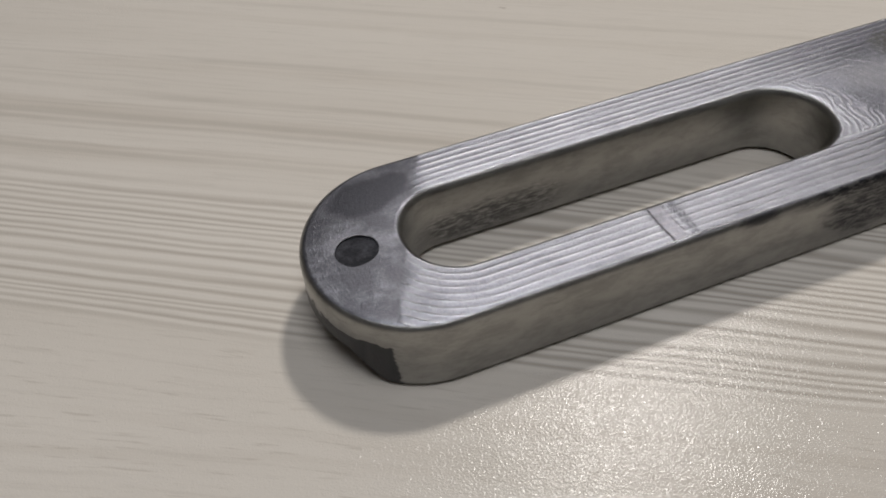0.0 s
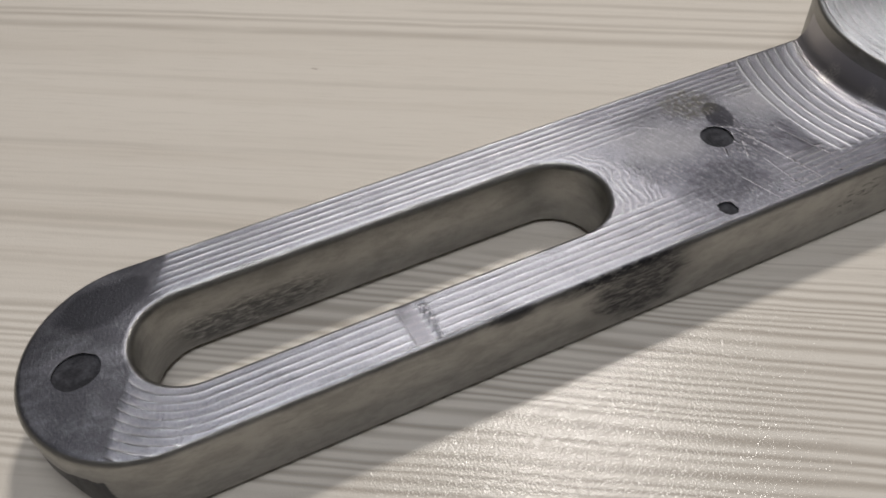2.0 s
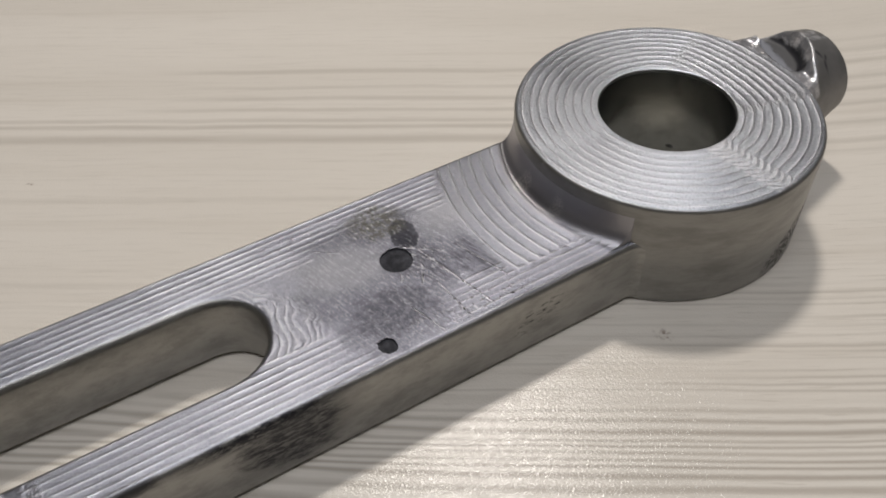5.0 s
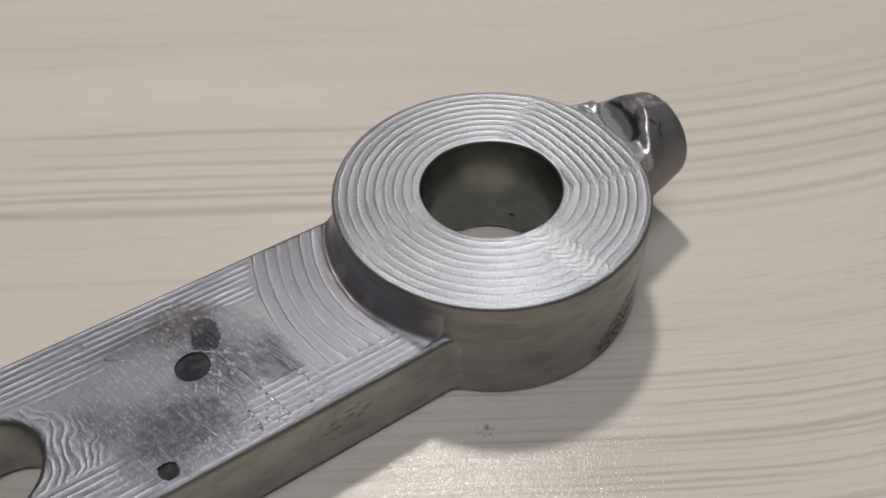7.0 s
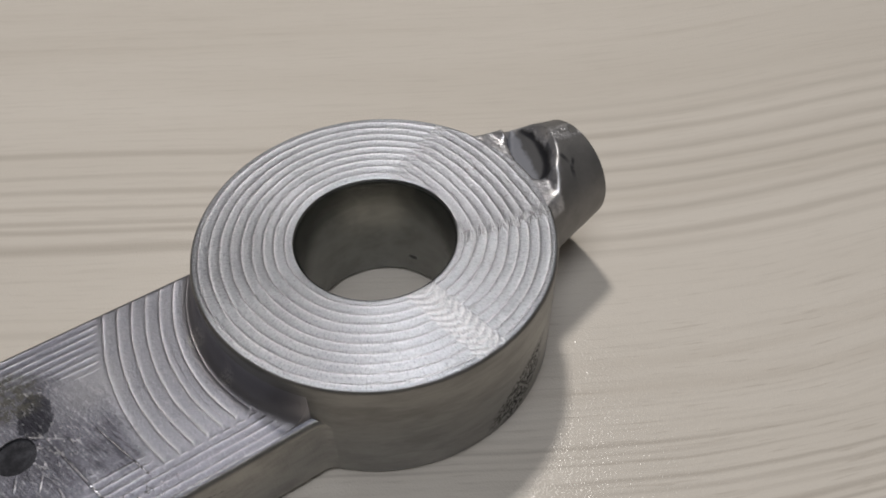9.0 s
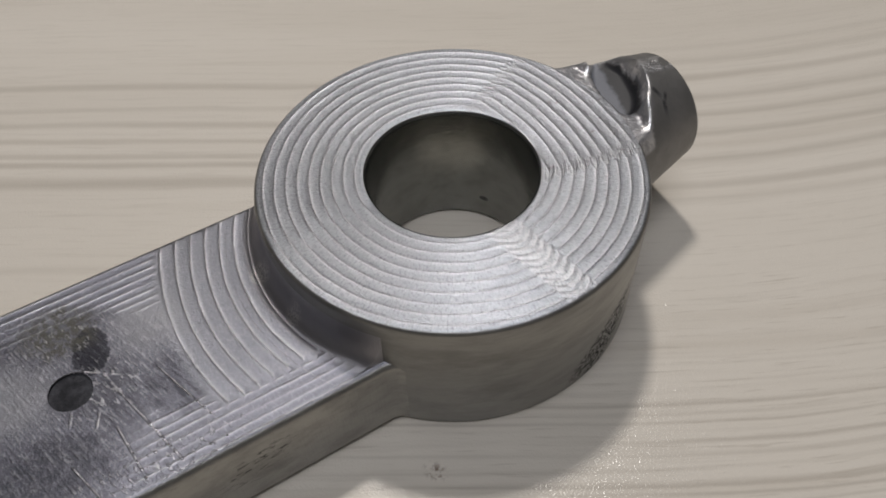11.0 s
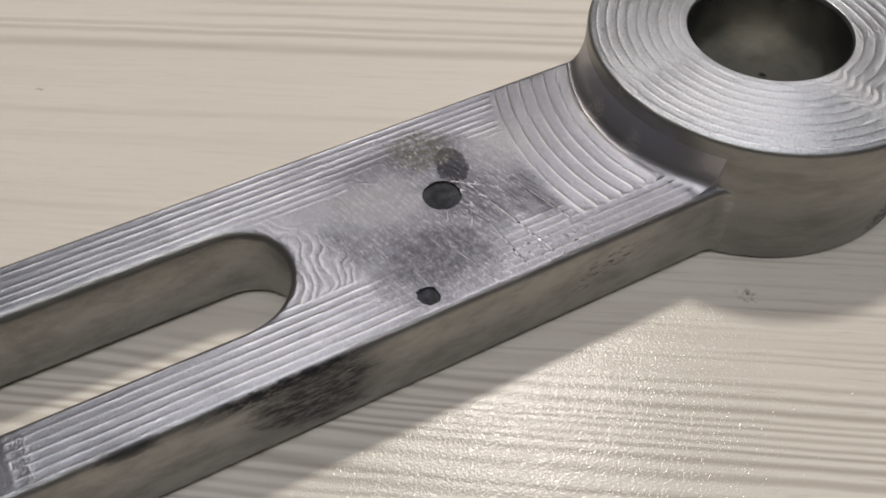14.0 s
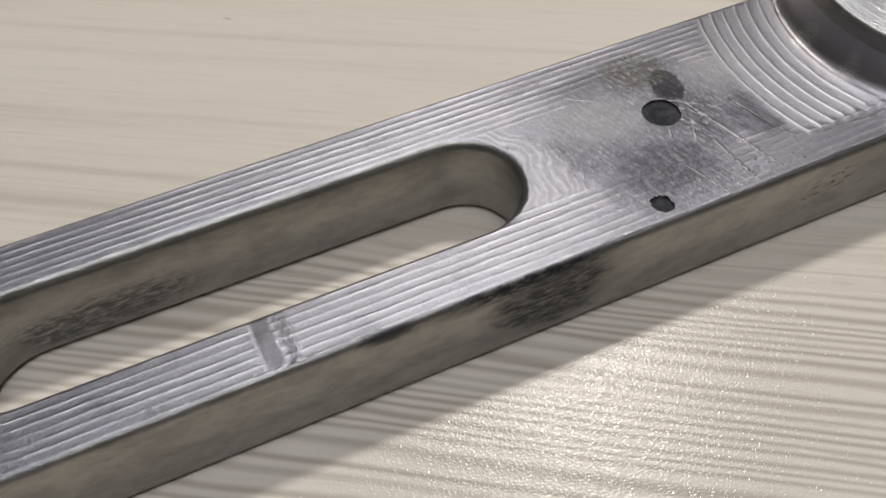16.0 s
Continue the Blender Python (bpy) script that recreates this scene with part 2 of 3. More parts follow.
def arm_metal():
    n = Nodes("milled_aluminium_arm")
    p, x, y, z, nor = n.place()
    up = n.tree.nodes.new("ShaderNodeSeparateXYZ")
    n.put(up.inputs[0], nor)
    top = n.ramp(up.outputs[2], 0.80, 0.97)
    side = n.sub(1.0, top)
    ay = n.math("ABSOLUTE", y)
    wob = n.noise(p, 0.9, 3.0)
    fine = n.noise(p, 15.0, 3.0, 0.7)
    ragged = n.noise(n.vec(n.mul(x, 1.0), n.mul(y, 0.5)), 1.6, 5.0, 0.65)
    # milling lines: round the slot at its left end, straight on along both rails, short swirls at its right end
    dx = n.math("MAXIMUM", n.sub(0.847, x), 0.0)
    d = n.add(n.hypot(dx, y), n.mul(n.sub(wob, 0.5), 0.035))
    lines = scallop(n, n.sub(d, 1.1), 0.163, 2.6)
    swirl_d = n.hypot(n.sub(x, 8.2), n.add(y, 0.1))
    curl = n.noise(n.vec(n.mul(x, 1.0), n.mul(y, 1.0), 8.0), 1.5, 2.0)
    swirl = scallop(n, n.add(swirl_d, n.mul(curl, 0.6)), 0.15, 1.6)
    past = n.ramp(x, 8.55, 8.75)
    rail = n.ramp(n.add(ay, n.mul(n.sub(ragged, 0.5), 0.5)), 0.92, 1.12)
    rail = n.add(rail, n.mul(n.sub(1.0, past), n.sub(1.0, rail)))
    swirl_on = n.mul(n.mul(past, n.sub(1.0, rail)), n.ramp(n.add(n.add(swirl_d, n.mul(y, 0.35)), n.mul(n.sub(ragged, 0.5), 0.9)), 2.35, 2.05))
    # rings about the boss
    rx, ry = n.sub(x, 19.927), n.sub(y, 0.099)
    r = n.hypot(rx, ry)
    rings = scallop(n, n.add(r, n.mul(n.sub(wob, 0.5), 0.05)), 0.265, 4.0)
    herring = n.add(n.mul(y, 0.6), n.mul(n.math("PINGPONG", x, 0.13), 1.2))
    near = n.mul(n.ramp(n.add(r, n.mul(n.sub(ragged, 0.5), 0.3)), 5.70, 5.50), n.ramp(herring, -0.86, -0.76))
    # hand-dressed patches without lines
    mid = n.blob(x, y, 12.55, 0.05, 2.15, 1.45, 0, 0.14, ragged, 0.7)
    mid = n.math("MAXIMUM", mid, n.mul(n.blob(x, y, 11.9, -1.4, 1.25, 0.8, 0, 0.25, ragged, 0.8), 0.85))
    mid = n.mul(mid, n.ramp(r, 5.35, 5.6))
    end = n.ramp(n.add(n.add(x, n.mul(y, -0.46)), n.mul(n.sub(ragged, 0.5), 0.35)), -0.07, -0.27)
    dressed = n.math("MAXIMUM", mid, end)
    lines_on = n.mul(n.mul(rail, n.sub(1.0, n.mul(dressed, 0.93))), n.sub(1.0, near))
    patchy = n.add(0.45, n.mul(n.ramp(n.noise(n.vec(n.mul(x, 0.6), n.mul(y, 3.0)), 1.0, 3.0), 0.35, 0.6), 0.75))
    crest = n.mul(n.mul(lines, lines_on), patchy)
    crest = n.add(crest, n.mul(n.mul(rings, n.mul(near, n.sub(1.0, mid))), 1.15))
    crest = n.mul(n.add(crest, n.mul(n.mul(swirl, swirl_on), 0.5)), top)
    # tool feed marks, scratches
    feed = n.noise(n.vec(n.mul(x, 24.0), n.mul(y, 11.0), z), 1.0, 2.0, 0.7)
    drag = n.noise(n.vec(n.mul(x, 1.0), n.mul(y, 26.0), z), 1.6, 3.0, 0.6)
    drag2 = n.noise(n.vec(n.mul(n.add(x, n.mul(y, 0.3)), 26.0), n.mul(n.sub(y, n.mul(x, 0.3)), 2.0), z), 1.0, 3.0)
    relief = n.add(crest, n.add(n.mul(drag, 0.12), n.add(n.mul(drag2, n.add(0.06, n.mul(mid, 0.55))), n.add(n.mul(fine, 0.20), n.mul(feed, 0.42)))))
    cut = None
    for seg in SCRATCHES:
        q = segment(n, x, y, *seg)
        cut = q if cut is None else n.math("MAXIMUM", cut, q)
    fleck = n.noise(n.vec(n.add(n.mul(x, 15.0), n.mul(y, 5.0)), n.mul(n.sub(y, n.mul(x, 0.3)), 5.0)), 1.0, 2.0)
    chips = n.mul(n.blob(x, y, 13.15, -0.2, 0.55, 0.60, -40, 0.5, ragged, 1.2), n.ramp(fleck, 0.54, 0.62))
    chips = n.math("MAXIMUM", chips, n.mul(n.blob(x, y, 12.75, 1.25, 0.75, 0.55, -20, 0.5, ragged, 1.0), n.ramp(fleck, 0.57, 0.64)))
    chips = n.math("MAXIMUM", chips, n.mul(n.blob(x, y, 13.3, -1.9, 1.6, 0.32, 0, 0.5, ragged, 1.0), n.ramp(fleck, 0.56, 0.63)))
    chips = n.math("MAXIMUM", chips, n.mul(n.blob(x, y, 11.7, 1.7, 1.2, 0.35, 0, 0.5, ragged, 1.0), n.ramp(fleck, 0.62, 0.68)))
    cut = n.mul(n.math("MAXIMUM", cut, n.mul(chips, 0.8)), top)
    relief = n.add(relief, n.mul(cut, 0.9))
    # the groove across the near rail
    gx = n.sub(n.add(x, n.mul(y, 0.05)), n.mul(n.sub(ragged, 0.5), 0.16))
    on = n.mul(n.mul(n.ramp(y, -1.05, -1.14), n.ramp(y, -2.22, -2.10)), top)
    groove = n.mul(n.ramp(n.math("ABSOLUTE", n.sub(gx, 4.48)), 0.21, 0.12), on)
    ridge = n.mul(n.ramp(n.math("ABSOLUTE", n.sub(gx, 4.82)), 0.13, 0.02), n.ramp(feed, 0.40, 0.55))
    relief = n.blend(groove, relief, n.add(0.2, n.mul(n.sub(gx, 4.48), 5.0)))
    relief = n.add(relief, n.mul(n.mul(ridge, on), 0.8))
    st_zone = n.math("MAXIMUM", end, side)
    grain = n.noise(n.vec(n.mul(x, 20.0), n.mul(y, 28.0), n.mul(z, 20.0)), 1.0, 3.0, 0.75)
    grain2 = n.noise(p, 6.0, 4.0, 0.7)
    rubbed = n.sub(1.0, n.mul(st_zone, 0.40))
    bump = n.bump(n.mul(n.add(grain, n.mul(grain2, 0.35)), rubbed), 0.000110, n.bump(relief, 0.000105))
    # smudges
    stain_noise = n.noise(p, 1.6, 5.0, 0.65)
    speck = n.noise(n.vec(n.mul(x, 9.0), n.mul(y, 6.0)), 1.0, 4.0, 0.75)
    cloud = n.noise(n.vec(n.mul(x, 1.1), n.mul(y, 1.6), 4.0), 1.0, 5.0, 0.7)
    edge = n.noise(p, 4.5, 4.0, 0.7)
    streak = n.noise(n.vec(n.mul(n.add(x, n.mul(y, 0.45)), 10.0), n.mul(n.sub(y, n.mul(x, 0.45)), 1.6)), 1.0, 3.0, 0.6)
    st = n.mul(n.blob(x, y, 13.16, 0.64, 0.31, 0.50, -12, 0.07, edge, 0.9), n.add(0.92, n.mul(n.ramp(streak, 0.60, 0.40), 0.08)))
    st = n.math("MAXIMUM", st, n.mul(n.mul(mid, n.ramp(cloud, 0.40, 0.62)), 0.62))
    st = n.math("MAXIMUM", st, n.mul(n.ramp(cloud, 0.50, 0.72), 0.30))
    st = n.math("MAXIMUM", st, n.mul(mid, n.add(0.30, n.mul(n.ramp(speck, 0.40, 0.58), 0.22))))
    st = n.math("MAXIMUM", st, n.mul(n.ramp(n.add(x, n.mul(n.sub(cloud, 0.5), 6.0)), 7.5, 12.0), 0.16))
    st = n.math("MAXIMUM", st, n.mul(n.blob(x, y, 14.08, -0.72, 0.42, 0.62, 22, 0.60, cloud, 2.2), n.add(0.45, n.mul(n.ramp(streak, 0.58, 0.42), 0.35))))
    st = n.math("MAXIMUM", st, n.mul(n.blob(x, y, 11.95, -1.15, 1.20, 0.68, -8, 0.45, stain_noise, 1.4), n.add(0.50, n.mul(n.ramp(speck, 0.38, 0.58), 0.28))))
    st = n.math("MAXIMUM", st, n.mul(n.blob(x, y, 13.1, -0.35, 0.85, 0.55, -35, 0.6, stain_noise, 1.2), n.mul(n.ramp(streak, 0.56, 0.42), 0.75)))
    st = n.math("MAXIMUM", st, n.mul(n.blob(x, y, 11.8, 1.3, 1.0, 0.4, 0, 0.8, stain_noise, 1.5), 0.50))
    st = n.math("MAXIMUM", st, n.mul(n.blob(x, y, -0.50, 1.42, 1.15, 0.62, 12, 0.35, stain_noise, 0.9), 0.82))
    st = n.math("MAXIMUM", st, n.mul(n.blob(x, y, -0.75, -0.75, 0.30, 0.40, 0, 0.7, stain_noise, 1.4), 0.6))
    st = n.math("MAXIMUM", st, n.mul(end, n.add(0.16, n.mul(n.ramp(cloud, 0.32, 0.60), 0.48))))
    st = n.mul(st, top)
    oil = n.mul(n.blob(x, y, 12.80, 1.32, 0.62, 0.50, -18, 0.30, edge, 1.3), n.add(0.20, n.mul(n.ramp(speck, 0.40, 0.56), 0.7)))
    oil = n.mul(oil, top)
    # pale rubbed haze round the upper spot
    pale = n.mul(n.mul(n.blob(x, y, 11.55, 0.45, 0.95, 0.65, -15, 0.6, stain_noise, 1.2), 0.8), top)
    pale = n.math("MAXIMUM", pale, n.mul(n.mul(n.blob(x, y, 14.15, 0.70, 0.60, 0.55, -20, 0.6, stain_noise, 1.0), 0.8), top))
    st = n.mul(st, n.sub(1.0, n.mul(pale, 0.75)))
    # grime on the sides
    sg = n.noise(n.vec(n.mul(x, 0.9), y, n.mul(z, 1.8)), 1.5, 5.0, 0.68)
    sg2 = n.noise(n.vec(n.add(n.mul(x, 3.5), n.mul(z, -1.5)), y, n.mul(z, 13.0)), 1.0, 5.0, 0.75)
    gr = n.mul(n.blob(x, z, 9.25, 1.15, 1.05, 0.85, 14, 0.35, sg, 1.5), n.add(0.48, n.mul(n.ramp(sg2, 0.36, 0.60), 0.46)))
    gr = n.math("MAXIMUM", gr, n.mul(n.blob(x, z, 8.7, 1.68, 1.5, 0.20, 0, 0.5, sg, 1.2), n.add(0.3, n.mul(n.ramp(sg2, 0.36, 0.56), 0.65))))
    gr = n.math("MAXIMUM", gr, n.mul(n.blob(x, z, 6.30, 1.72, 0.45, 0.13, 0, 0.5, sg2, 1.6), 0.8))
    gr = n.math("MAXIMUM", gr, n.mul(n.blob(x, z, 14.8, 1.05, 0.65, 0.32, 15, 0.5, sg, 1.2), n.ramp(sg2, 0.54, 0.62)))
    gr = n.mul(gr, n.ramp(y, -2.0, -2.1))
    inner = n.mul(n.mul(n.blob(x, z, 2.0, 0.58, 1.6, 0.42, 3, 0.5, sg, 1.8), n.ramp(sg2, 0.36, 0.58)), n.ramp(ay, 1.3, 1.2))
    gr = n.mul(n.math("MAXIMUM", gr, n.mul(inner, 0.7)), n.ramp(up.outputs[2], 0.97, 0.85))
    skin = n.mul(n.ramp(n.add(n.add(x, n.mul(z, 0.10)), n.mul(n.sub(sg2, 0.5), 0.30)), -1.10, -1.14), n.ramp(n.add(z, n.mul(n.sub(sg, 0.5), 1.2)), 1.24, 1.19))
    skin = n.mul(n.mul(skin, n.ramp(y, 1.2, 0.8)), side)
    haze = n.noise(p, 0.55, 3.0)
    col = n.mix(haze, ARM_TOP, tuple(0.86 * c for c in ARM_TOP))
    # a dull film over the part beside the boss
    tone = n.add(n.mul(n.sub(feed, 0.5), 1.2), n.mul(n.sub(drag2, 0.5), n.mul(mid, 1.6)))
    film = n.ramp(n.add(x, n.mul(n.sub(cloud, 0.5), 3.0)), 8.8, 11.6)
    col = n.mix(n.mul(film, n.sub(0.80, n.mul(near, 0.72))), col, (0.198, 0.197, 0.236))
    col = n.mix(n.mul(n.ramp(tone, 0.0, 0.40), n.add(0.40, n.mul(mid, 0.3))), col, (0.50, 0.495, 0.53))
    col = n.mix(n.mul(n.ramp(tone, 0.0, -0.40), 0.45), col, (0.15, 0.145, 0.17))
    # milling crests painted paler: part of their glint is in the colour
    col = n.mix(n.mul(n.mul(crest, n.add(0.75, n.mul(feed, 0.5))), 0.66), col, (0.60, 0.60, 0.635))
    col = n.mix(n.mul(pale, 0.7), col, (0.325, 0.326, 0.340))
    # groove floor toned down: its shaded look is painted in as well
    col = n.mix(n.mul(groove, 0.8), col, (0.23, 0.224, 0.25))
    mott = n.mix(n.ramp(sg, 0.35, 0.7), FLANK, tuple(0.70 * c for c in FLANK))
    col = n.mix(side, col, n.mix(n.mul(n.ramp(sg2, 0.55, 0.75), 0.4), mott, tuple(0.5 * c for c in FLANK)))
    polish = n.mul(n.ramp(r, 4.0, 3.85), n.ramp(z, 1.806, 1.82))
    pitted = n.mul(n.math("MAXIMUM", n.blob(x, y, 16.2, 0.56, 0.16, 0.22, 0, 0.4, edge, 1.4), n.mul(n.blob(x, y, 16.3, -0.62, 0.12, 0.18, 0, 0.4, edge, 1.6), 0.8)), n.ramp(grain, 0.42, 0.55))
    col = n.mix(polish, col, (0.38, 0.368, 0.388))
    col = n.mix(n.mul(pitted, 0.8), col, (0.7, 0.68, 0.66))
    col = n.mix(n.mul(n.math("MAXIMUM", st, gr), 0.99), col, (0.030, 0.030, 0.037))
    col = n.mix(oil, col, (0.078, 0.075, 0.062))
    # scratches and chips: some of their shine is painted on as pale colour
    col = n.mix(n.mul(n.mul(cut, n.ramp(speck, 0.38, 0.56)), 0.50), col, (0.62, 0.61, 0.63))
    col = n.mix(n.mul(skin, 0.97), col, (0.024, 0.024, 0.027))
    rough = n.add(n.add(0.36, n.mul(haze, 0.10)), n.add(n.mul(st, 0.05), n.mul(n.add(skin, gr), 0.15)))
    rough = n.sub(n.add(rough, n.mul(pale, 0.10)), n.mul(n.add(crest, cut), 0.12))
    rough = n.blend(polish, n.sub(rough, n.mul(side, 0.09)), 0.34)
    # the cutter's lines spread reflections across themselves
    lean = n.vec(n.mul(near, rx), n.add(n.mul(near, ry), n.sub(1.0, near)))
    grooved = n.mul(n.mul(n.math("MAXIMUM", lines_on, near), n.sub(1.0, n.mul(mid, 0.8))), top)
    return n.done(col, rough, n.sub(0.95, n.add(n.mul(skin, 0.7), n.mul(oil, 0.3))), bump, Anisotropic=n.mul(grooved, 0.58), Tangent=lean)


def boss_metal():
    n = Nodes("faced_aluminium_boss")
    p, x, y, z, nor = n.place()
    up = n.tree.nodes.new("ShaderNodeSeparateXYZ")
    n.put(up.inputs[0], nor)
    top = n.ramp(up.outputs[2], 0.75, 0.95)
    side = n.sub(1.0, top)
    wob = n.noise(p, 0.9, 3.0)
    rx, ry = n.sub(x, 19.927), n.sub(y, 0.099)
    r = n.hypot(rx, ry)
    ang = n.math("ARCTAN2", ry, rx)
    rw = n.add(r, n.mul(n.sub(wob, 0.5), 0.05))
    rings = scallop(n, rw, 0.205, 3.0)
    # later, flatter passes over the side beside the stub, with cusps where the cutter turned
    r2 = n.add(n.hypot(n.sub(x, 17.6), n.sub(y, 0.3)), n.mul(wob, 0.10))
    rings2 = scallop(n, r2, 0.215, 2.4)
    tooth = n.mul(n.math("PINGPONG", n.mul(r, 1 / 0.215), 0.5), 0.34)
    up_edge = n.add(n.sub(y, n.add(1.45, n.mul(n.sub(x, 21.09), 0.475))), tooth)
    low_edge = n.sub(n.sub(y, n.add(-1.12, n.mul(n.sub(x, 21.24), -0.19))), tooth)
    sector = n.mul(n.mul(n.ramp(up_edge, 0.06, -0.02), n.ramp(low_edge, -0.06, 0.02)), n.ramp(rx, 0.3, 0.5))
    cusp = n.math("MAXIMUM", n.mul(n.ramp(up_edge, -0.42, -0.05), n.ramp(up_edge, 0.05, -0.02)), n.mul(n.ramp(low_edge, 0.36, 0.05), n.ramp(low_edge, -0.05, 0.02)))
    cusp = n.mul(n.mul(cusp, n.ramp(rx, 0.7, 1.0)), top)
    curls = n.mul(n.math("PINGPONG", n.add(n.mul(r, 9.0), n.mul(n.mul(tooth, tooth), 60.0)), 0.5), 1.6)
    across = n.math("ABSOLUTE", n.sub(n.add(rx, n.mul(ry, 0.16)), -0.27))
    band = n.mul(n.ramp(across, 0.33, 0.28), n.ramp(ry, -1.3, -1.5))
    rings3 = n.mul(n.math("PINGPONG", n.add(n.mul(ry, 6.0), n.mul(n.mul(across, across), -11.0)), 0.5), 1.4)
    relief = n.blend(sector, rings, n.mul(rings2, 0.9))
    relief = n.blend(n.mul(cusp, 0.8), relief, curls)
    relief = n.mul(n.blend(band, relief, rings3), top)
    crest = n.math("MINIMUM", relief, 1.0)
    # fine feed marks across each ring
    feed = n.noise(n.vec(n.mul(ang, 95.0), n.mul(r, 13.0)), 1.0, 1.0)
    fine = n.noise(p, 17.0, 3.0)
    bright_marks = n.mul(n.add(n.mul(cusp, 0.6), band), n.ramp(feed, 0.35, 0.6))
    relief = n.add(relief, n.add(n.mul(n.mul(feed, top), 0.46), n.mul(fine, 0.30)))
    turn = n.noise(n.vec(n.mul(ang, 2.0), n.mul(z, 14.0), r), 1.5, 3.0)
    relief = n.add(relief, n.mul(n.mul(turn, side), 0.10))
    grain = n.noise(n.vec(n.mul(n.mul(ang, r), 24.0), n.mul(r, 18.0), n.mul(z, 16.0)), 1.0, 3.0, 0.75)
    grain2 = n.noise(p, 6.0, 4.0, 0.7)
    bump = n.bump(n.mul(n.add(grain, n.mul(grain2, 0.35)), n.sub(1.0, n.mul(side, 0.85))), 0.000130, n.bump(relief, 0.000115))
    haze = n.noise(p, 0.6, 3.0)
    col = n.mix(haze, BOSS_TOP, tuple(0.86 * c for c in BOSS_TOP))
    # glint of ridges, cusps and band helped along by a paler colour
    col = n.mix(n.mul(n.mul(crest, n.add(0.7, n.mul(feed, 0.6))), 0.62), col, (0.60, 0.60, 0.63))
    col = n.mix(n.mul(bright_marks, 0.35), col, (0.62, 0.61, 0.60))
    tone = n.add(n.mul(n.sub(feed, 0.5), 1.4), n.mul(n.sub(grain, 0.5), 1.2))
    col = n.mix(n.mul(n.ramp(tone, 0.0, 0.40), 0.5), col, (0.58, 0.58, 0.61))
    col = n.mix(n.mul(n.ramp(tone, 0.0, -0.40), 0.5), col, (0.17, 0.170, 0.192))
    pore = n.mul(n.mul(n.ramp(n.noise(p, 9.0, 2.0), 0.66, 0.72), sector), top)
    col = n.mix(n.mul(pore, 0.7), col, (0.16, 0.13, 0.11))
    blotch = n.noise(n.vec(n.mul(ang, 2.5), n.mul(z, 2.0), r), 1.2, 5.0, 0.65)
    streak = n.noise(n.vec(n.mul(ang, 3.0), n.mul(z, 16.0), r), 1.0, 3.0, 0.7)
    flank = n.mix(n.ramp(blotch, 0.35, 0.7), tuple(0.88 * c for c in FLANK), tuple(0.62 * c for c in FLANK))
    flank = n.mix(n.mul(n.ramp(streak, 0.5, 0.75), 0.35), flank, tuple(0.6 * c for c in FLANK))
    # bore wall coloured darker than the outside; its shade is put in here
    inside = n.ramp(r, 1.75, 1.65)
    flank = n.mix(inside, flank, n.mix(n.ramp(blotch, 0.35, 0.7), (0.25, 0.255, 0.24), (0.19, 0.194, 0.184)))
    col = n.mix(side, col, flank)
    col = n.mix(n.mul(n.mul(sector, top), 0.35), col, (0.24, 0.24, 0.26))
    # ink writing rubbed off on the outside
    arcs = n.mul(ang, 3.5)
    ink = n.noise(n.vec(n.mul(ang, 50.0), n.mul(z, 9.0)), 1.0, 2.0, 0.6)
    rows = n.add(n.blob(arcs, z, -4.42, 0.92, 1.00, 0.30, 42, 0.30), n.mul(n.blob(arcs, z, -4.28, 0.50, 0.80, 0.22, 42, 0.30), 0.9))
    inked = n.mul(n.mul(n.mul(rows, n.ramp(ink, 0.46, 0.52)), side), n.ramp(r, 3.4, 3.45))
    spot = n.mul(n.blob(x, z, 21.22, 0.56, 0.05, 0.05), n.ramp(r, 1.8, 1.7))
    inked = n.math("MAXIMUM", inked, spot)
    col = n.mix(n.mul(inked, 0.9), col, (0.02, 0.02, 0.022))
    rough = n.add(n.add(0.36, n.mul(haze, 0.08)), n.mul(inked, 0.3))
    rough = n.sub(rough, n.add(n.mul(crest, 0.08), n.mul(n.mul(inside, side), 0.16)))
    return n.done(col, rough, n.sub(0.95, n.mul(inked, 0.9)), bump, Anisotropic=n.mul(n.mul(top, n.sub(1.0, band)), 0.50), Tangent=n.vec(rx, ry))


def cast_skin():
    n = Nodes("dark_cast_skin")
    p, x, y, z, nor = n.place()
    a, b = n.noise(p, 3.0, 5.0, 0.7), n.noise(p, 16.0, 3.0)
    col = n.mix(n.ramp(a, 0.35, 0.7), (0.02, 0.02, 0.023), (0.06, 0.06, 0.068))
    return n.done(col, 0.8, 0.0, n.bump(n.add(a, n.mul(b, 0.5)), 0.00025), **{"Specular IOR Level": 0.15})


